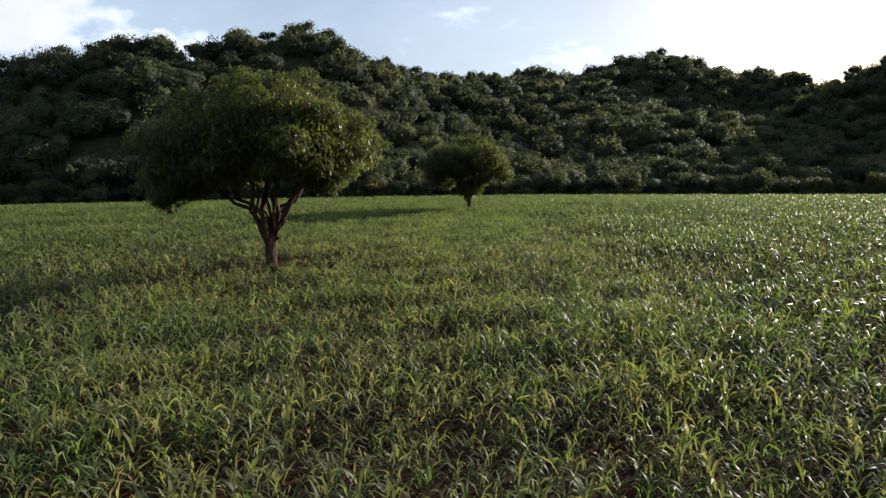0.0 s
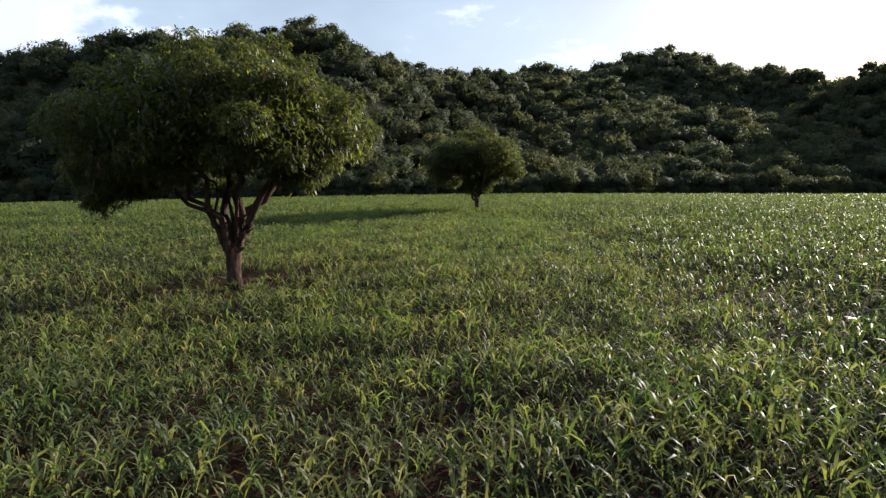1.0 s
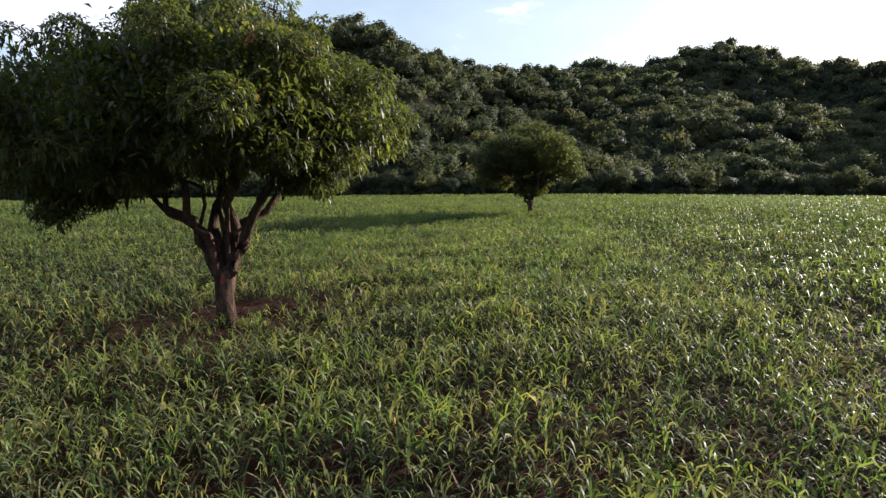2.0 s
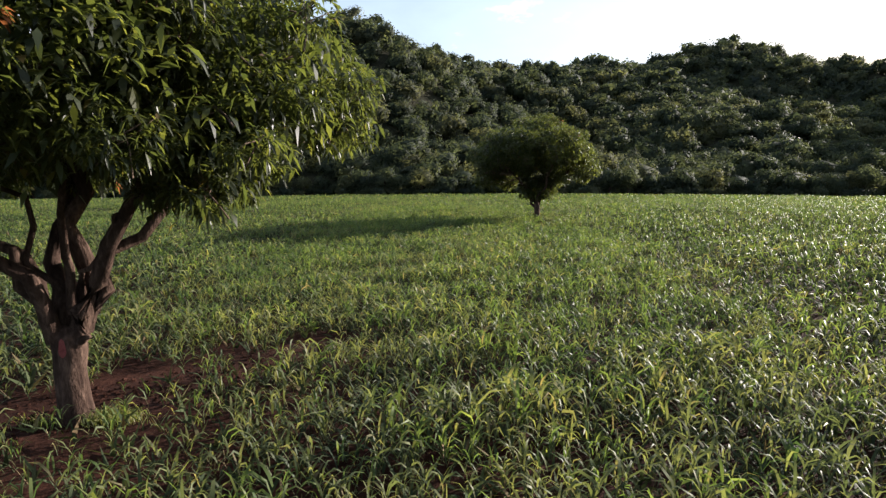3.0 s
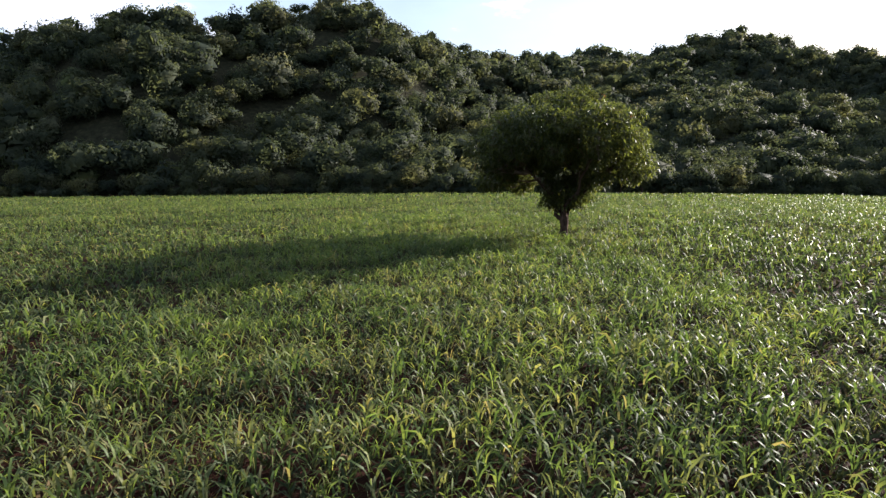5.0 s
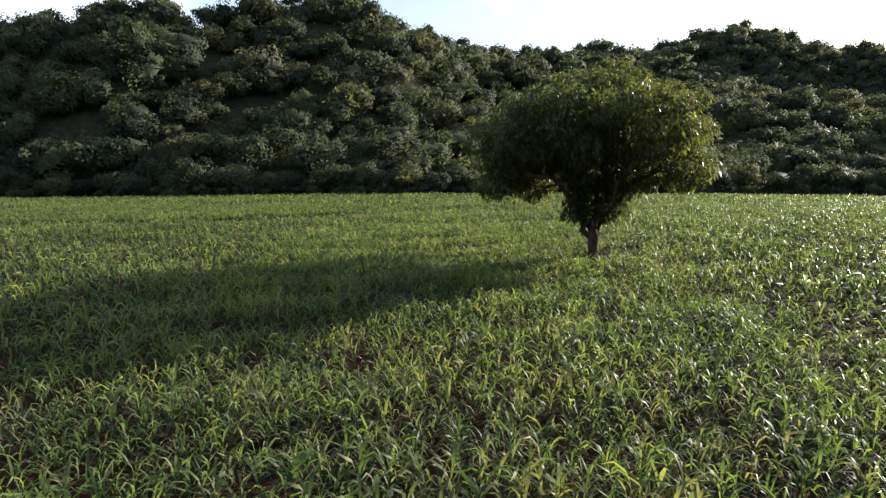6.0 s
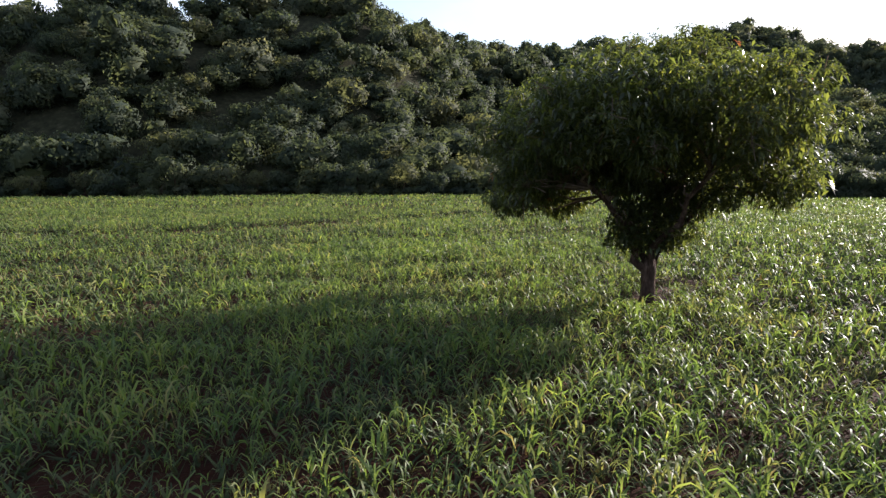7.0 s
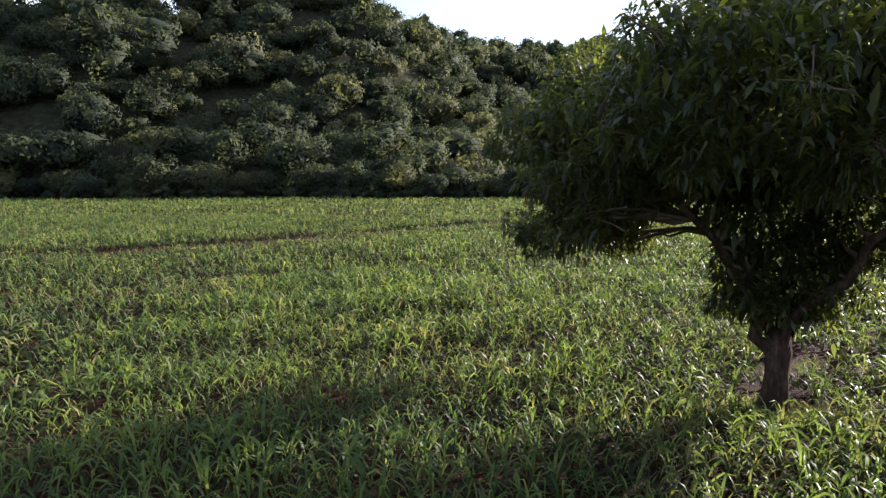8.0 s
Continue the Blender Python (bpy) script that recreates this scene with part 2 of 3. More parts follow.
def stretched(inner_lo, inner_hi, step, reach):
    grow = np.cumsum(step * 1.35 ** np.arange(1, 23))
    grow = grow[grow < reach]
    return np.concatenate([inner_lo - grow[::-1], np.arange(inner_lo, inner_hi + 0.1, step), inner_hi + grow])


def ground_sheet():
    xs, ys = np.union1d(stretched(-280, 300, 4.0, 3600), np.arange(-14, 14, 1.0)), np.union1d(stretched(-60, 420, 4.0, 3600), np.arange(4, 66, 1.0))
    X, Y = np.meshgrid(xs, ys)
    V = np.stack([X, Y, terrain(X, Y)], -1)
    n, m = X.shape
    i = (np.arange(n - 1)[:, None] * m + np.arange(m - 1)[None]).ravel()
    T = np.concatenate([np.stack([i, i + 1, i + m + 1], 1), np.stack([i, i + m + 1, i + m], 1)])
    ob = new("ground", array_mesh("ground", V, T, SOIL))
    tagged(ob, "reddish brown soil of a field running up into hills", "ground", kind="structure")


def woodland_floor():
    """Leaf litter where the hills begin, soil in the field, by the plan."""
    t = SOIL.node_tree
    skin = t.nodes["Principled BSDF"]
    was = skin.inputs["Base Color"].links[0].from_socket
    geo = t.nodes.new("ShaderNodeNewGeometry")
    xyz = t.nodes.new("ShaderNodeSeparateXYZ")
    t.links.new(geo.outputs["Position"], xyz.inputs["Vector"])
    start = node(t, "ShaderNodeMapRange")
    start.inputs["From Min"].default_value, start.inputs["From Max"].default_value = 140, 148
    t.links.new(xyz.outputs["Y"], start.inputs["Value"])
    litter = node(t, "ShaderNodeTexNoise", Scale=0.9, Detail=6.0)
    t.links.new(geo.outputs["Position"], litter.inputs["Vector"])
    leaves = ramp(t, litter.outputs["Fac"], [(0.3, (0.012, 0.012, 0.008)), (0.55, (0.024, 0.024, 0.013)), (0.75, (0.045, 0.04, 0.024))])
    mix = t.nodes.new("ShaderNodeMix")
    mix.data_type = "RGBA"
    t.links.new(start.outputs["Result"], mix.inputs["Factor"])
    t.links.new(was, mix.inputs["A"])
    t.links.new(leaves, mix.inputs["B"])
    t.links.new(mix.outputs["Result"], skin.inputs["Base Color"])


woodland_floor()
ground_sheet()



# ---------------------------------------------------------------- crop
def blades(base, az, elev0, elev1, length, width, segs):
    """Arching strap leaves: base (n,3), azimuth, start and end elevation, length, width. Returns verts and triangles."""
    n = len(base)
    pos = base.copy()
    side = np.stack([-np.sin(az), np.cos(az), np.zeros(n)], 1)
    tilt = rng.normal(0, 0.6, n)
    side = side * np.cos(tilt)[:, None] + np.array([0, 0, 1.0]) * np.sin(tilt)[:, None]
    rows = []
    for k in range(segs + 1):
        f = k / segs
        w = width * (0.55 + 1.3 * f) if f < 0.35 else width * (1.0 - ((f - 0.35) / 0.65) ** 1.6)
        if k == segs:
            rows.append(pos[:, None, :])
        else:
            rows.append(np.stack([pos - side * w[:, None] / 2, pos + side * w[:, None] / 2], 1))
        e = elev0 + (elev1 - elev0) * ((k + 0.5) / segs) ** 1.9
        step = length / segs
        pos = pos + np.stack([np.cos(az) * np.cos(e), np.sin(az) * np.cos(e), np.sin(e)], 1) * step[:, None]
    V = np.concatenate(rows, 1)
    T = []
    for k in range(segs - 1):
        a = 2 * k
        T += [(a, a + 1, a + 3), (a, a + 3, a + 2)]
    a = 2 * (segs - 1)
    T.append((a, a + 1, a + 2))
    T = np.array(T)[None] + (np.arange(n) * V.shape[1])[:, None, None]
    return V.reshape(-1, 3), T.reshape(-1, 3)


def strip_distance(x, y, ax, ay, bx, by):
    dx, dy = bx - ax, by - ay
    f = np.clip(((x - ax) * dx + (y - ay) * dy) / (dx * dx + dy * dy), 0, 1)
    return np.hypot(x - ax - f * dx, y - ay - f * dy)


def bare(x, y):
    """True where the crop leaves the soil open: round the trunks, in a wheel track, in thin spots."""
    rough = 0.5 * wave(x, y, 1.1, 21) + 0.25 * wave(x, y, 0.5, 22)
    a = (strip_distance(x, y, -7.8, 22.5, -5.35, 24.7) < 0.5 + 0.9 * rough) | (strip_distance(x, y, -5.35, 24.7, -2.7, 27.3) < 0.75 + 0.9 * rough)
    b = strip_distance(x, y, 5.4, 58.3, 7.6, 59.6) < 0.4 + 0.7 * rough
    c = (np.hypot(x - TREE_A[0], y - TREE_A[1]) < 0.6) | (np.hypot(x - TREE_B[0], y - TREE_B[1]) < 0.8)
    d = (strip_distance(x, y, -70, 62, -17, 73.5) < 1.25) | (strip_distance(x, y, -17, 73.5, 6, 96) < 1.25)
    thin = wave(x, y, 0.8, 31) + 0.3 * wave(x, y, 9.0, 33) + 0.5 * rng.normal(0, 1, len(x)) > 1.5
    far = np.hypot(x - TREE_A[0], (y - TREE_A[1]) * 0.85) + 0.5 * wave(x, y, 1.6, 24)
    sparse = (far < 4.2) & (rng.random(len(x)) < 0.8 * (1 - far / 4.8))
    a = a & (rng.random(len(x)) < 0.97)
    return a | b | c | sparse | (d & (wave(x, y, 5, 8) > -0.9)) | thin


def crop_patch(x0, x1, y0, y1, row, gap, keep):
    """Plant places in rows that run nearly along the path."""
    turn = radians(-6)
    cx, cy = (x0 + x1) / 2, (y0 + y1) / 2
    r = math.hypot(x1 - x0, y1 - y0) / 2 + 2
    u, v = np.meshgrid(np.arange(-r, r, row), np.arange(-r, r, gap))
    u, v = u.ravel(), v.ravel()
    u = u + rng.normal(0, 0.3 * row, len(u))
    v = v + rng.uniform(-gap, gap, len(v))
    x = cx + u * math.cos(turn) - v * math.sin(turn)
    y = cy + u * math.sin(turn) + v * math.cos(turn)
    ok = (x > x0) & (x < x1) & (y > y0) & (y < y1) & (y < field_edge(x)) & keep(x, y) & ~bare(x, y)
    return x[ok], y[ok]


def crop_leaves(x, y, count, segs, wide, tall=1.0):
    """Young maize-like plants: strap leaves up a short stem, rising steeply and arching over."""
    n = len(x)
    vigour = np.clip(1.0 + 0.17 * wave(x, y, 6, 41) + 0.2 * wave(x, y, 1.5, 43), 0.5, 1.4) * rng.uniform(0.75, 1.2, n) * tall
    vigour = vigour * np.clip(0.65 + 0.1 * np.hypot(x - TREE_A[0], y - TREE_A[1]), 0.7, 1.0)
    z = terrain(x, y)
    sets = []
    turn = rng.uniform(0, 6.283, n)
    for k in range(count):
        f = (k + 0.5) / count                          # low old leaves to the young whorl
        az = turn + k * 2.75 + rng.normal(0, 0.4, n)
        base = np.stack([x + rng.normal(0, 0.02, n), y + rng.normal(0, 0.02, n), z + (0.03 + 0.33 * f) * vigour], 1)
        e0 = np.radians(rng.uniform(54, 78, n) + 8 * f)
        e1 = np.radians(rng.uniform(-125, -70, n) + 55 * f * rng.uniform(0.0, 1.5, n))
        length = (0.28 + 0.14 * math.sin(3.1 * f)) * vigour * rng.uniform(0.75, 1.25, n)
        sets.append(blades(base, az, e0, e1, length, wide * rng.uniform(0.75, 1.3, n) * vigour, segs))
    return joined(sets)


def low_leaves(x, y, count, wide):
    """The broad, drooping old leaves that close the crop below and darken its gaps."""
    n = len(x)
    vigour = np.clip(1.0 + 0.17 * wave(x, y, 6, 41), 0.55, 1.4) * rng.uniform(0.8, 1.2, n)
    z = terrain(x, y)
    sets = []
    turn = rng.uniform(0, 6.283, n)
    for k in range(count):
        base = np.stack([x, y, z + rng.uniform(0.02, 0.16, n)], 1)
        e = np.radians(rng.uniform(15, 62, n))
        sets.append(blades(base, turn + k * 6.283 / count + rng.normal(0, 0.4, n), e, e, 0.36 * vigour, wide * 1.6 * rng.uniform(0.8, 1.2, n), 1))
    return joined(sets)


def near_zone(x, y):
    return (np.abs(x) < 6.3 + 3.2 * rng.random(len(x))) & (y < 65 + 4 * rng.random(len(x)))


def mid_zone(x, y):
    return (np.abs(x) < 42) & (y < 98)


def yellowing(p):
    """True for leaves of plants that have turned yellowish: in patches, most of them where the first tree draws the water."""
    cell = np.floor(p[:, :2] / 0.35).astype(np.int64)
    chance = np.abs(np.sin(cell[:, 0] * 12.9898 + cell[:, 1] * 78.233) * 43758.5453) % 1.0
    dry = 0.6 * np.exp(-((p[:, 0] - TREE_A[0]) ** 2 + (p[:, 1] - TREE_A[1] + 4) ** 2) / 300.0) + 0.12 + 0.2 * wave(p[:, 0], p[:, 1], 7, 51)
    return chance < dry


def crop_field():
    sets = []
    x, y = crop_patch(-9.5, 9.5, 4, 69, 0.38, 0.13, near_zone)
    sets.append(crop_leaves(x, y, 6, 3, 0.03, 1.04))
    mid_ok = lambda x, y: mid_zone(x, y) & ~near_zone(x, y) & (y > 1.12 * np.abs(x) - 4)
    x, y = crop_patch(-42, 42, 4, 98, 0.45, 0.27, mid_ok)
    sets.append(crop_leaves(x, y, 4, 2, 0.041, 1.02))
    x, y = crop_patch(-130, 130, 20, 152, 0.68, 0.58, lambda x, y: ~mid_zone(x, y) & (y > 0.95 * np.abs(x) - 4))
    sets.append(crop_leaves(x, y, 3, 2, 0.085, 1.05))
    x, y = crop_patch(-80, 80, -16, 76, 0.9, 0.75, lambda x, y: (y <= 4) | (~near_zone(x, y) & np.where(mid_zone(x, y), y <= 1.12 * np.abs(x) - 4, y <= 0.95 * np.abs(x) - 4)))
    sets.append(crop_leaves(x, y, 6, 2, 0.27))
    fresh = sum(len(T) for V, T in sets)
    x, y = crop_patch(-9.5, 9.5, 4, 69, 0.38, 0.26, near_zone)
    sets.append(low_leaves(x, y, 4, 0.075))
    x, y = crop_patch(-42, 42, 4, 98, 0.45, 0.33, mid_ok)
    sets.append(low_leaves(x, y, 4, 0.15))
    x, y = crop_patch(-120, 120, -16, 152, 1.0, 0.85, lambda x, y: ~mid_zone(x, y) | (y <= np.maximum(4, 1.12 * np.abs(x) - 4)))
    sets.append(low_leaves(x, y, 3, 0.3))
    V, T = joined(sets)
    me = array_mesh("crop", V, T, CROP)
    me.materials.append(SHADED_OLD_CROP)
    me.materials.append(PALE_CROP)
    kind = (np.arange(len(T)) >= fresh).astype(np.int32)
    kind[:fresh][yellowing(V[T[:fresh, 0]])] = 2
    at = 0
    for k, (_, tris) in enumerate(sets[:4]):             # each plant's lowest, oldest leaves go darker: shade at its foot, by colour
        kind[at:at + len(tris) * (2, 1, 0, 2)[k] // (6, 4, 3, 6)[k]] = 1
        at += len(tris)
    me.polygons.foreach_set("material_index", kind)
    ob = new("crop", me)
    tagged(ob, "knee-high green cereal crop with arching glossy leaves", "crop", kind="stuff")


crop_field()


# ---------------------------------------------------------------- single trees
def tube(path, radii, sides, seed=0, knobs=0.0):
    """A tapered, slightly uneven limb along a path; verts and triangles."""
    r = np.random.default_rng(seed)
    path = np.asarray(path, float)
    n = len(path)
    tang = np.gradient(path, axis=0)
    tang /= np.linalg.norm(tang, axis=1)[:, None] + 1e-9
    ref = np.where(np.abs(tang[:, 2:3]) > 0.9, np.array([[1.0, 0, 0]]), np.array([[0, 0, 1.0]]))
    s = np.cross(tang, ref)
    s /= np.linalg.norm(s, axis=1)[:, None]
    u = np.cross(s, tang)
    a = np.linspace(0, 2 * np.pi, sides, endpoint=False)
    uneven = 1 + knobs * r.normal(0, 1, (n, sides))
    ring = (np.cos(a)[None, :, None] * s[:, None] + np.sin(a)[None, :, None] * u[:, None]) * (np.asarray(radii)[:, None] * uneven)[..., None]
    V = (path[:, None] + ring).reshape(-1, 3)
    T = []
    for i in range(n - 1):
        for j in range(sides):
            k = (j + 1) % sides
            p, q = i * sides, (i + 1) * sides
            T += [(p + j, p + k, q + k), (p + j, q + k, q + j)]
    end = (n - 1) * sides
    T += [(end, end + j, end + j + 1) for j in range(1, sides - 1)]
    return V, np.array(T)


def bend(a, b, n, sag, r):
    """A curved way from a to b that first rises, then spreads."""
    a, b = np.asarray(a, float), np.asarray(b, float)
    f = np.linspace(0, 1, n)[:, None]
    p = a + (b - a) * f ** (1 + 1.1 * min(sag, 1))
    p[:, 2] = a[2] + (b[2] - a[2]) * f[:, 0] ** 0.9
    wob = r.normal(0, 0.05, (n, 3)) * np.linalg.norm(b - a) * 0.5
    wob[0] = wob[-1] = 0
    return p + wob


def lance_leaves(base, way, drop, length, width, r, folded=True):
    """Lance-shaped leaves, folded along the middle or plain: base (n,3), outward way (n,3)."""
    n = len(base)
    way = way / (np.linalg.norm(way, axis=1)[:, None] + 1e-9)
    side = np.cross(way, np.array([0, 0, 1.0]) + r.normal(0, 0.3, (n, 3)))
    side /= np.linalg.norm(side, axis=1)[:, None] + 1e-9
    down = np.array([0, 0, -1.0])
    mid = base + way * (length * 0.48)[:, None] + down * (drop * length * 0.12)[:, None]
    tip = base + way * (length * 0.93)[:, None] + down * (drop * length * 0.5)[:, None]
    up = np.cross(side, way)
    half = (width / 2)[:, None]
    L = mid - side * half + up * half * 0.45
    R = mid + side * half + up * half * 0.45
    if not folded:
        V = np.stack([base, L, R, tip], 1)
        T = np.array([(0, 2, 1), (1, 2, 3)])[None] + (np.arange(n) * 4)[:, None, None]
        return V.reshape(-1, 3), T.reshape(-1, 3)
    V = np.stack([base, L, mid, R, tip], 1)
    T = np.array([(0, 2, 1), (0, 3, 2), (1, 2, 4), (2, 3, 4)])[None] + (np.arange(n) * 5)[:, None, None]
    return V.reshape(-1, 3), T.reshape(-1, 3)


def crown_points(lobes, count, r, inside=0.35):
    """Places of twig ends near the skin of a crown made of overlapping lobes, with their outward way."""
    lobes = np.array(lobes, float)
    area = lobes[:, 3] * lobes[:, 5]
    pick = r.choice(len(lobes), count * 3, p=area / area.sum())
    d = r.normal(0, 1, (count * 3, 3))
    d /= np.linalg.norm(d, axis=1)[:, None]
    f = 1 - np.abs(r.normal(0, 0.16, count * 3)) + r.normal(0, 0.05, count * 3)
    p = lobes[pick, :3] + d * lobes[pick, 3:] * f[:, None]
    q = (p[:, None] - lobes[None, :, :3]) / lobes[None, :, 3:]
    deep = np.sort(np.linalg.norm(q, axis=2), axis=1)[:, 0]
    ok = (deep > 0.62) | (r.random(count * 3) < inside * 0.5)
    p, d = p[ok][:count], d[ok][:count]
    return p, d


def foliage_tufts(lobes, r):
    """The small heads of leaves that stand out of the skin of a crown, some low ones hanging."""
    lob = np.array(lobes, float)
    found = []
    for x, y, z, a, b, c in lobes:
        for k in range(int(6 + 5 * (a * b * c) ** (2 / 3))):
            d = r.normal(0, 1, 3)
            d /= np.linalg.norm(d)
            p = np.array([x, y, z]) + d * np.array([a, b, c]) * r.uniform(0.8, 1.0)
            depth = np.sort(np.linalg.norm((p - lob[:, :3]) / lob[:, 3:], axis=1))[0]
            if depth > 0.72:
                s = r.uniform(0.22, 0.5) * min(1.0, 0.5 + 0.4 * min(a, b))
                found.append((*p, s * r.uniform(0.9, 1.4), s * r.uniform(0.9, 1.4), s * r.uniform(0.6, 1.0)))
    return found


def rosettes(at, way, per, leaf, r):
    """Whorls of drooping lance leaves at the twig ends."""
    n = len(at)
    axis = way * 0.7 + np.array([0, 0, 0.35]) + r.normal(0, 0.3, (n, 3))
    axis /= np.linalg.norm(axis, axis=1)[:, None] + 1e-9
    s = np.cross(axis, r.normal(0, 1, (n, 3)))
    s /= np.linalg.norm(s, axis=1)[:, None] + 1e-9
    u = np.cross(axis, s)
    turn = (np.arange(per) * 2.4)[None] + r.uniform(0, 6.283, (n, 1)) + r.normal(0, 0.25, (n, per))
    open_by = np.radians(r.uniform(40, 105, (n, per)))
    ways = (axis[:, None] * np.cos(open_by)[..., None] + (s[:, None] * np.cos(turn)[..., None] + u[:, None] * np.sin(turn)[..., None]) * np.sin(open_by)[..., None])
    ways = ways.reshape(-1, 3)
    m = n * per
    scale = np.repeat(r.uniform(0.75, 1.25, n), per)
    return lance_leaves(np.repeat(at, per, 0) + ways * 0.015 + r.normal(0, 0.015, (m, 3)), ways, r.uniform(0.4, 1.3, m),
                        leaf * scale * r.uniform(0.75, 1.2, m), leaf * 0.27 * scale * r.uniform(0.8, 1.2, m), r)


def shade_tree(place, label, trunk_path, trunk_r, forks, lobes, clusters, seed, leaf_size, lift):
    """A broad evergreen tree: trunk, each main limb, twigs, crown of leaves in drooping rosettes, low tufts."""
    r = np.random.default_rng(seed)
    lobes = [(a, b, c + (lift if 2.8 <= c < 5.5 else 0.1), d, e, f) for a, b, c, d, e, f in lobes]
    base = new("shade_tree")
    base.location = (place[0], place[1], float(terrain(*place)) - 0.05)
    tagged(base, label, "tree", group="single trees in the field")
    V, T = tube(trunk_path, trunk_r, 14, seed, 0.05)
    part("trunk", array_mesh("trunk", V, T, BARK), base, "short forked trunk with reddish brown bark")
    twigs = []
    ends = []
    lob = np.array(lobes, float)
    for k, (start, radius, target, sag) in enumerate(forks):
        path = bend(start, target, 9, sag, r)
        V, T = tube(path, radius * np.linspace(1, 0.3, 9), 9, seed + k, 0.05)
        part("limb", array_mesh("limb", V, T, BARK), base)
        ends.append(path)
    ends = np.concatenate([e[3:] for e in ends])
    for c in lob:
        for k in range(7):
            goal = c[:3] + r.uniform(-0.75, 0.75, 3) * c[3:]
            near = ends[np.argsort(np.linalg.norm(ends - goal, axis=1))[r.integers(0, 3)]]
            path = bend(near, goal, 6, 0.15, r)
            twigs.append(tube(path, np.linspace(0.05, 0.012, 6), 5, seed + k))
    tufts = foliage_tufts(lobes, r)
    pts, out = crown_points(tufts, clusters, r, inside=0.25)
    for i in r.choice(len(pts), min(500, len(pts)), replace=False):
        a = pts[i] - out[i] * r.uniform(0.35, 0.8) + np.array([0, 0, -0.1])
        twigs.append(tube(bend(a, pts[i], 4, 0.04, r), np.linspace(0.014, 0.006, 4), 3))
    V, T = joined(twigs)
    tagged(part("twig_work", array_mesh("twig_work", V, T, TWIG), base, "thin grey-brown twigs"), kind="stuff")
    core, _ = crown_points([(a, b, c, d * 0.78, e * 0.78, f * 0.78) for a, b, c, d, e, f in lobes], 5200, r, inside=1.0)
    home, size = lob[:, :3], lob[:, 3:]
    near = np.argmin(np.linalg.norm((pts[:, None] - home) / size, axis=2), axis=1)
    near2 = np.argmin(np.linalg.norm((core[:, None] - home) / size, axis=2), axis=1)
    flush = r.random(len(pts)) < 0.004
    for k in range(len(lobes)):
        a, b = (near == k) & ~flush, near2 == k
        if not a.any() or not b.any():
            continue
        outer = rosettes(pts[a], out[a], 10, leaf_size, r)
        m = int(b.sum()) * 10
        inner = lance_leaves(np.repeat(core[b], 10, 0) + r.normal(0, 0.16, (m, 3)), r.normal(0, 1, (m, 3)), r.uniform(0.2, 1.1, m),
                             leaf_size * r.uniform(1.2, 1.7, m), leaf_size * r.uniform(0.4, 0.58, m), r, folded=False)
        V, T = joined([outer, inner])
        tagged(part("leafy_bough", array_mesh("leafy_bough", V, T, MANGO), base), kind="stuff")
    V, T = rosettes(pts[flush], out[flush], 9, leaf_size * 1.1, r)
    tagged(part("young_leaves", array_mesh("young_leaves", V, T, FLUSH), base, "coppery young leaves"), kind="stuff")
    return base


def bark_scar(trunk, z0, z1, turn, half, radius):
    """A worn reddish patch on the bark, a little proud of it."""
    rows, cols = 9, 5
    V = []
    for i in range(rows):
        f = i / (rows - 1)
        wide = half * math.sqrt(max(0.02, 1 - (2 * f - 1) ** 2)) * (1 + 0.15 * math.sin(7 * f))
        for j in range(cols):
            a = turn + wide * (2 * j / (cols - 1) - 1)
            V.append((radius * math.cos(a), radius * math.sin(a), z0 + (z1 - z0) * f))
    T = []
    for i in range(rows - 1):
        for j in range(cols - 1):
            p = i * cols + j
            T += [(p, p + 1, p + cols + 1), (p, p + cols + 1, p + cols)]
    part("bark_scar", array_mesh("bark_scar", V, T, SCAR), trunk, "pinkish red worn patch of bark")


LOBES_A = [(0.0, 0.0, 5.2, 3.4, 3.5, 2.2), (2.7, 0.2, 4.6, 1.7, 2.0, 1.4), (1.5, 2.2, 5.0, 2.1, 2.0, 1.7), (2.3, 1.7, 4.7, 1.7, 1.6, 1.4),
           (-2.4, 0.3, 4.5, 1.9, 2.3, 1.6), (-1.6, 2.4, 4.8, 2.1, 2.1, 1.7), (-1.5, -2.3, 4.6, 2.2, 2.0, 1.6), (1.2, -2.3, 4.8, 2.1, 1.8, 1.6),
           (-3.0, -1.2, 3.6, 1.2, 1.4, 0.8), (0.3, 0.2, 6.4, 2.2, 2.2, 1.2), (2.6, -1.2, 4.0, 1.2, 1.2, 0.9), (3.2, 2.6, 4.7, 0.95, 0.85, 0.6), (3.6, 3.45, 4.1, 0.4, 0.4, 0.28), (2.2, 2.9, 5.6, 1.2, 1.2, 0.8),
           (2.3, -0.4, 3.2, 0.6, 0.6, 0.3), (-3.8, -0.2, 2.72, 0.5, 0.55, 0.22), (-3.0, 0.0, 3.0, 0.8, 0.8, 0.4)]
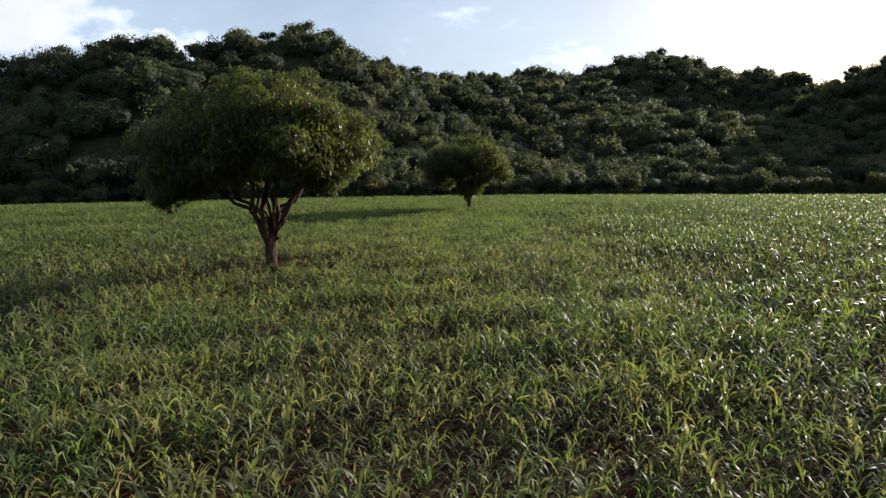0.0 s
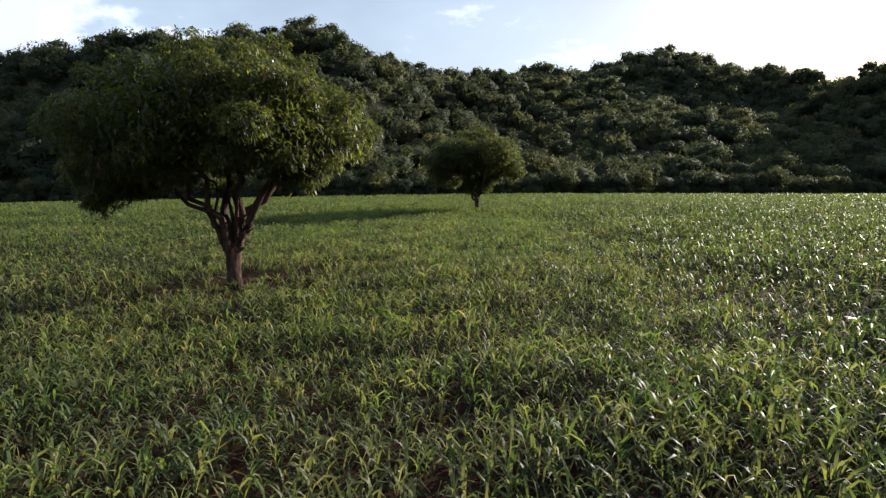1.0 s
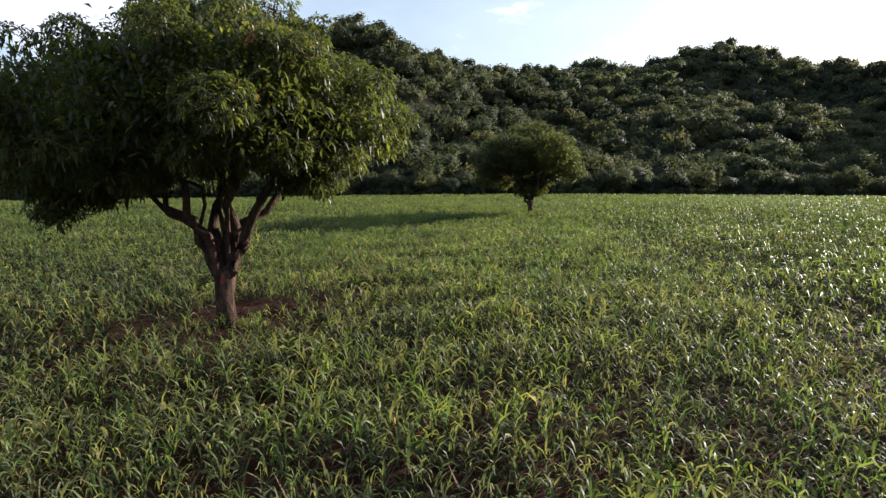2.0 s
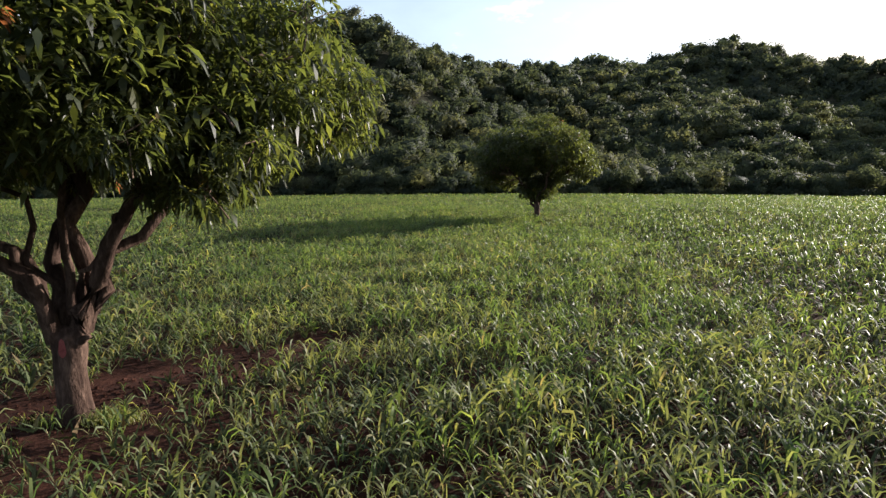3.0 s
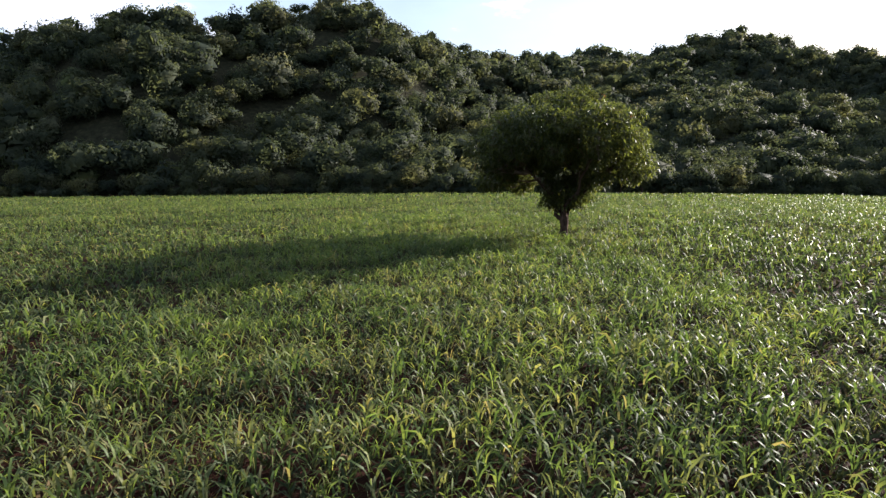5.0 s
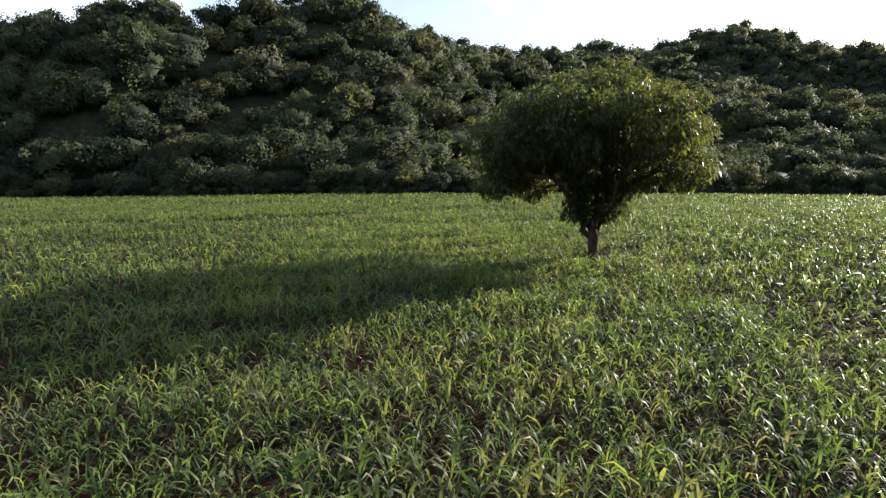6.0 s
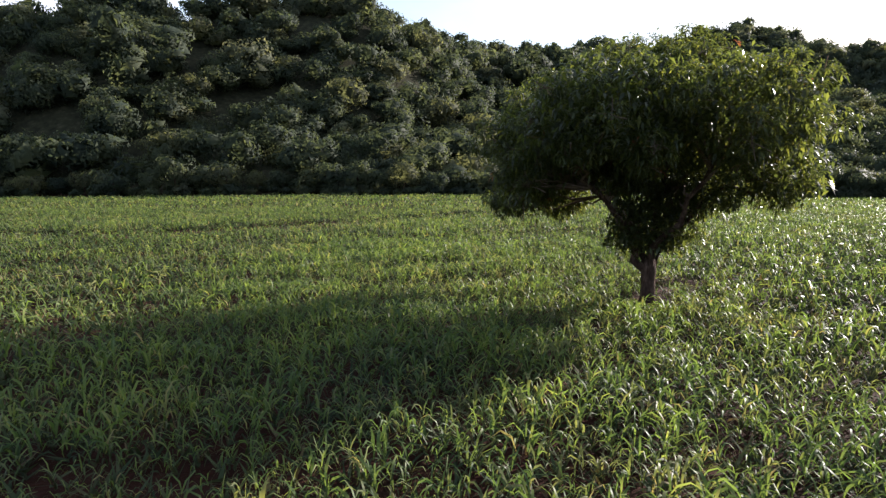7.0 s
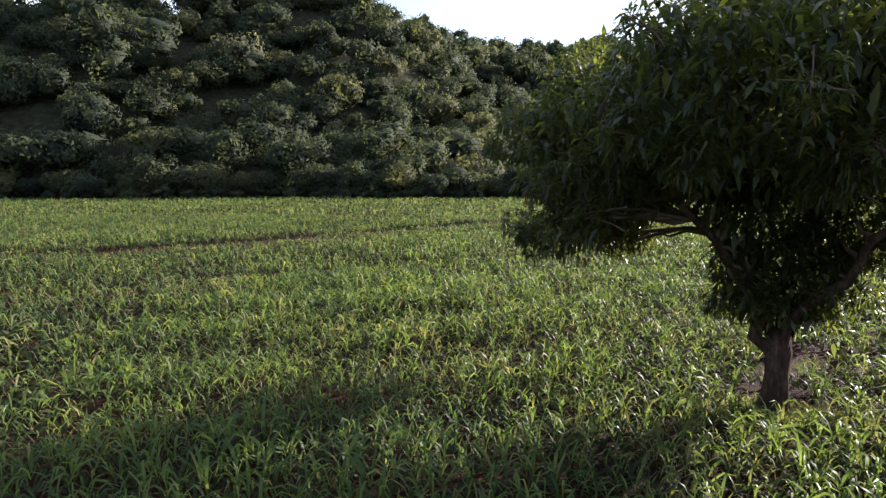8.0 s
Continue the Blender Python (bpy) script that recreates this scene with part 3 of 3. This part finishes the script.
FORKS_A = [((-0.1, 0.0, 1.15), 0.12, (-2.6, -0.9, 4.6), 0.5), ((-0.1, 0.1, 1.3), 0.14, (-0.9, 1.7, 5.2), 0.5), ((0.12, 0.05, 1.3), 0.16, (0.5, 0.2, 5.6), 0.0),
           ((0.14, 0.0, 1.3), 0.15, (2.3, -0.6, 4.8), 0.3), ((0.16, 0.15, 1.4), 0.125, (2.4, 2.2, 4.9), 0.4), ((-0.12, -0.12, 1.3), 0.13, (-0.6, -2.3, 4.6), 0.4),
           ((-0.16, 0.1, 1.1), 0.1, (-3.2, 1.0, 4.2), 0.3), ((-0.05, 0.1, 1.5), 0.07, (-0.3, 1.0, 5.0), 0.2),
           ((0.15, -0.1, 1.7), 0.07, (1.2, -1.4, 4.9), 0.5), ((-0.16, -0.05, 1.6), 0.06, (-1.4, -0.4, 4.8), 0.5), ((0.3, 0.0, 1.9), 0.05, (1.6, -0.4, 3.6), 0.2), ((0.1, -0.06, 1.2), 0.1, (0.38, -0.08, 1.36), 0.0)]
first_tree = shade_tree(TREE_A, "broad dark green shade tree on red soil among crops",
           [(0.02, 0, -0.15), (0.0, 0, 0.05), (0, 0, 0.35), (-0.02, 0, 0.8), (0.0, 0, 1.1), (0.0, 0, 1.32), (0.02, 0, 1.5)],
           [0.33, 0.27, 0.225, 0.21, 0.23, 0.245, 0.15], FORKS_A, LOBES_A, 7500, 12, 0.15, 0.4)
bark_scar(next(c for c in first_tree.children if c.name.startswith("trunk")), 1.08, 1.36, radians(-76), 0.2, 0.252)

LOBES_B = [(0.0, 0.0, 4.9, 3.0, 3.0, 2.0), (2.2, 0.2, 4.3, 1.65, 2.1, 1.5), (1.4, 2.0, 4.5, 2.1, 2.1, 1.7), (0.9, -2.6, 4.75, 2.0, 1.9, 1.4),
           (-2.8, 0.2, 4.2, 1.8, 2.3, 1.4), (-1.7, 2.2, 4.5, 2.1, 2.0, 1.6), (-1.8, -2.5, 4.75, 2.2, 2.0, 1.4), (-3.6, -0.6, 3.0, 0.6, 0.7, 0.35), (-2.9, 0.5, 2.95, 0.5, 0.5, 0.3), (-2.3, 1.7, 3.7, 1.3, 1.2, 0.6), (-1.2, 2.6, 3.7, 1.1, 1.1, 0.6), (-3.2, 2.2, 2.79, 1.0, 1.1, 0.35), (-2.0, 3.4, 2.79, 1.0, 1.0, 0.35), (-2.2, 3.1, 4.2, 1.9, 1.9, 1.4), (-0.6, -0.1, 2.2, 0.6, 0.6, 0.7), (0.65, -0.1, 2.2, 0.65, 0.6, 0.7),
           (0.1, 0.2, 6.05, 1.8, 1.8, 1.15), (3.1, -0.8, 3.3, 1.1, 1.1, 0.8), (0.0, 0.0, 2.3, 0.95, 0.95, 0.95), (-0.9, -0.3, 3.1, 0.8, 0.9, 0.5), (1.2, -0.2, 2.8, 0.9, 1.0, 0.55)]
FORKS_B = [((-0.07, 0.0, 1.1), 0.13, (-2.5, -0.6, 4.1), 0.4), ((-0.07, 0.07, 1.3), 0.12, (-1.2, 1.8, 4.7), 0.1), ((0.06, 0.04, 1.2), 0.14, (0.4, 0.1, 5.2), 0.0),
           ((0.08, 0.0, 1.2), 0.125, (2.8, -0.3, 4.3), 0.4), ((0.06, 0.1, 1.3), 0.12, (1.9, 2.0, 4.4), 0.2), ((0.0, -0.1, 1.25), 0.11, (0.8, -2.2, 4.2), 0.2)]
shade_tree(TREE_B, "broad shade tree with a heart-shaped low crown",
           [(0, 0, -0.15), (0, 0, 0.05), (0, 0, 0.3), (0.0, 0, 0.7), (0.0, 0, 1.1), (0.0, 0, 1.5)],
           [0.34, 0.27, 0.215, 0.195, 0.21, 0.15], FORKS_B, LOBES_B, 6000, 23, 0.155, 0.5)


# ---------------------------------------------------------------- woods on the hills
BALL = bmesh.new()
bmesh.ops.create_icosphere(BALL, subdivisions=1, radius=1.0)
BALL_V = np.array([tuple(v.co) for v in BALL.verts])
BALL_T = np.array([[v.index for v in f.verts] for f in BALL.faces])
BALL.free()


def leaf_mass(lobe, r):
    """The closed inner leaves of one bough of a forest tree: ragged, torn apart into single facets."""
    cx, cy, cz, sx, sy, sz = lobe
    keep = r.random(len(BALL_T)) < 0.9
    P = BALL_V[BALL_T[keep]] * (0.66 + r.normal(0, 0.1, (int(keep.sum()), 1, 1)))
    P = P + r.normal(0, 0.12, P.shape)
    V = P.reshape(-1, 3) * np.array([sx, sy, sz]) + np.array([cx, cy, cz])
    N = 0.7 * P.reshape(-1, 3) + V
    N = N / (np.linalg.norm(N, axis=1)[:, None] + 1e-9)
    return V, np.arange(len(V)).reshape(-1, 3), N


def wood_crown(r, clumps, size):
    """One crown of a forest tree, about 1 unit in radius: leaf sprays over a few lobes. Verts, triangles, normals."""
    k = int(r.integers(4, 7))
    lobes = [(0, 0, 0, 0.72, 0.72, 0.6)]
    for i in range(k):
        a = 6.283 * i / k + r.uniform(-0.4, 0.4)
        d = r.uniform(0.35, 0.62)
        s = r.uniform(0.3, 0.52)
        lobes.append((d * math.cos(a), d * math.sin(a), r.uniform(-0.3, 0.4), s, s, s * r.uniform(0.65, 1.0)))
    p, o = crown_points(lobes, clumps, r, inside=0.1)
    n = len(p)
    heart = [leaf_mass(q, r) for q in lobes[:4]]
    soft = o * 0.5 + p * 0.9 + np.array([0, 0, 0.25]) + r.normal(0, 0.18, (n, 3))
    soft /= np.linalg.norm(soft, axis=1)[:, None]
    o = o + r.normal(0, 0.35, (n, 3))
    o /= np.linalg.norm(o, axis=1)[:, None]
    s = np.cross(o, r.normal(0, 1, (n, 3)))
    s /= np.linalg.norm(s, axis=1)[:, None]
    u = np.cross(s, o)
    L = size * r.uniform(0.6, 1.4, n)[:, None]
    W = L * r.uniform(0.45, 0.85, n)[:, None]
    V = np.stack([p - s * L, p + u * W - o * W * 0.15, p + s * L * 0.8 - u * W * 0.7 - o * L * 0.2], 1)
    T = np.array([(0, 1, 2)])[None] + (np.arange(n) * 3)[:, None, None]
    sprays = (V.reshape(-1, 3), T.reshape(-1, 3))
    V, T = joined([sprays] + [(a, b) for a, b, c in heart])
    return V, T, np.concatenate([np.repeat(soft, 3, 0)] + [c for a, b, c in heart])


def leafy_mesh(name, V, T, N, kinds=0):
    """Crowns whose sprays share the roundness of their bough; kinds: which leaf each triangle has."""
    me = array_mesh(name, V, T, FOREST[0])
    for m in FOREST[1:]:
        me.materials.append(m)
    me.polygons.foreach_set("material_index", np.broadcast_to(np.asarray(kinds, dtype=np.int32), len(T)).copy())
    me.normals_split_custom_set_from_vertices(np.asarray(N, dtype=np.float32).tolist())
    return me


def woods():
    r = np.random.default_rng(5)
    kinds = {k: [wood_crown(r, c, s) for _ in range(10)] for k, (c, s) in {"near": (680, 0.062), "mid": (360, 0.08), "far": (200, 0.115), "bush": (250, 0.11)}.items()}
    step = 5.8
    gx, gy = np.meshgrid(np.arange(-230, 300, step), np.arange(146, 392, step))
    x = (gx + r.uniform(-5, 5, gx.shape)).ravel()
    y = (gy + r.uniform(-5, 5, gx.shape)).ravel()
    slope = (terrain(x, y + 4) - terrain(x, y - 4)) / 8
    ok = (y > field_edge(x) + 6.5) & (slope > -0.33) & (np.abs(x - 8) < 0.76 * y + 14)
    more = (slope > 0.25) & (r.random(len(x)) < np.sqrt(1 + slope ** 2) * 1.15 - 1.0) & ok
    x, y = np.concatenate([x[ok], x[more] + r.uniform(-3, 3, more.sum())]), np.concatenate([y[ok], y[more] + r.uniform(1.5, 3.5, more.sum())])
    bx = np.arange(-122, 130, 1.15)                      # undergrowth along the field
    bx = bx + r.uniform(-0.5, 0.5, len(bx))
    by = field_edge(bx) + r.uniform(0.6, 6.0, len(bx))
    bush = np.concatenate([np.zeros(len(x), bool), np.ones(len(bx), bool)])
    x, y = np.concatenate([x, bx]), np.concatenate([y, by])
    z = terrain(x, y)
    vs, ts, ns, ks, at = [], [], [], [], 0
    for i in range(len(x)):
        band = "bush" if bush[i] else ("near" if y[i] < 195 else ("mid" if y[i] < 270 else "far"))
        V, T, N = kinds[band][r.integers(0, 10)]
        s = r.uniform(1.2, 2.3) if bush[i] else r.uniform(3.0, 5.8) * (1.25 if r.random() < 0.08 else 1) * (1.3 if band == "far" else 1.08)
        a = r.uniform(0, 6.283)
        c, q, tall = math.cos(a), math.sin(a), r.uniform(0.75, 1.25)
        W = np.stack([(V[:, 0] * c - V[:, 1] * q) * s, (V[:, 0] * q + V[:, 1] * c) * s, V[:, 2] * s * tall], 1)
        W += np.array([x[i], y[i], z[i] + s * (0.5 if bush[i] else r.uniform(0.1, 0.95) * (0.65 if band == "far" else 1))])
        vs.append(W)
        ts.append(T + at)
        ns.append(np.stack([N[:, 0] * c - N[:, 1] * q, N[:, 0] * q + N[:, 1] * c, N[:, 2]], 1))
        ks.append(np.full(len(T), r.choice(4, p=(0.4, 0.4, 0.14, 0.06))))
        at += len(W)
    ob = new("hillside_forest", leafy_mesh("hillside_forest", np.concatenate(vs), np.concatenate(ts), np.concatenate(ns), np.concatenate(ks)))
    tagged(ob, "dense dark green broadleaf forest covering the hills", "forest", kind="stuff")


woods()


def edge_trees():
    """The trees that stand singly along the foot of the hills."""
    r = np.random.default_rng(9)
    made = []
    for k in range(5):
        base = new("forest_tree")
        V, T, N = wood_crown(r, 1100, 0.06)
        V = V * np.array([3.4, 3.4, 3.3]) + np.array([0, 0, 2.9])
        tagged(part("crown", leafy_mesh("forest_crown", V, T, N, (0, 1, 1, 0, 2)[k]), base), kind="stuff")
        V, T = tube(bend((0, 0, -0.3), (r.uniform(-0.5, 0.5), r.uniform(-0.5, 0.5), 4.2), 6, 0.0, r), np.linspace(0.2, 0.07, 6), 7, k)
        part("trunk", array_mesh("forest_trunk", V, T, BARK), base)
        tagged(base, "dark green bushy tree at the foot of the forested hill", "tree", group="trees along the field edge")
        made.append(base)
    used = set()
    x, k = -122.0, 0
    while x < 128:
        y = float(field_edge(x)) + r.uniform(1.8, 5.0)
        m = Matrix.LocRotScale((x, y, float(terrain(x, y)) - 0.1), Euler((0, 0, r.uniform(0, 6.28))), None)
        pick = int(r.integers(0, 5))
        size = r.uniform(0.75, 1.2)
        if pick in used:
            ob = copy_thing(made[pick], m)
        else:
            ob = made[pick]
            ob.matrix_basis = m
            used.add(pick)
        ob.scale = (size, size, size * r.uniform(0.85, 1.2))
        x += r.uniform(3.2, 5.2)


edge_trees()


def ridge_trees():
    """Taller trees that stand out of the skyline."""
    r = np.random.default_rng(14)
    for x, y, size in ((-56.0, 238.0, 4.2), (195.0, 266.0, 5.2), (203.0, 270.0, 4.4), (-128.0, 205.0, 3.6), (20.0, 296.0, 3.2), (66.0, 318.0, 3.4)):
        base = new("ridge_tree")
        tall = 7.5 if size > 5 else 5.6
        z = float(terrain(x, y))
        base.location = (x, y, z)
        V, T, N = wood_crown(r, 520, 0.085)
        V = V * np.array([size, size, size * 0.75]) + np.array([0, 0, tall])
        tagged(part("crown", leafy_mesh("ridge_crown", V, T, N, 1), base, "open flat-topped crown"), kind="stuff")
        V, T = tube(bend((0, 0, -0.5), (0.4, 0.2, tall), 6, 0.0, r), np.linspace(0.34, 0.14, 6), 7, 3)
        part("trunk", array_mesh("ridge_trunk", V, T, BARK), base)
        tagged(base, "tall open-crowned tree standing out of the ridge forest", "tree", group="tall trees on the ridge")


ridge_trees()


def trunk_grass(place, spots, seed):
    """Pale grass round the foot of a trunk."""
    r = np.random.default_rng(seed)
    at = []
    for dx, dy, spread, count in spots:
        at.append(np.stack([place[0] + dx + r.normal(0, spread, count), place[1] + dy + r.normal(0, spread * 0.6, count)], 1))
    at = np.concatenate(at)
    n = len(at)
    base = np.column_stack([at, terrain(at[:, 0], at[:, 1])])
    V, T = blades(base, r.uniform(0, 6.283, n), np.radians(r.uniform(55, 88, n)), np.radians(r.uniform(-30, 60, n)), r.uniform(0.08, 0.22, n), r.uniform(0.008, 0.016, n), 2)
    ob = new("grass_tuft", array_mesh("grass_tuft", V, T, GRASS))
    tagged(ob, "short pale grass round the foot of a tree trunk", "grass", kind="stuff")


trunk_grass(TREE_A, [(0.55, 0.0, 0.2, 900), (-0.4, -0.2, 0.2, 120)], 3)
trunk_grass(TREE_B, [(-0.65, 0.0, 0.4, 2200), (0.5, -0.35, 0.35, 1300)], 4)


def soil_clods():
    """Clods and dry stalks on the open soil beside the first tree."""
    r = np.random.default_rng(31)
    f = r.uniform(0, 1, 900)
    x = -7.0 + 3.8 * f + r.normal(0, 0.45, 900)
    y = 22.5 + 4.1 * f + r.normal(0, 0.45, 900)
    z = terrain(x, y)
    shape = np.array([(1, 0, 0), (0, 1, 0), (-1, 0, 0), (0, -1, 0), (0, 0, 1), (0, 0, -0.5)], float)
    size = r.uniform(0.012, 0.05, 900)
    V = shape[None] * size[:, None, None] * r.uniform(0.6, 1.4, (900, 6, 1)) + r.normal(0, 0.2, (900, 6, 3)) * size[:, None, None]
    V[..., 2] *= 0.75
    V += np.stack([x, y, z + size * 0.2], 1)[:, None]
    T = np.array([(0, 1, 4), (1, 2, 4), (2, 3, 4), (3, 0, 4), (1, 0, 5), (2, 1, 5), (3, 2, 5), (0, 3, 5)])[None] + (np.arange(900) * 6)[:, None, None]
    ob = new("soil_clod", array_mesh("soil_clod", V, T, SOIL, smooth=False))
    tagged(ob, "loose clods of reddish soil under the tree", "soil", kind="stuff")


soil_clods()
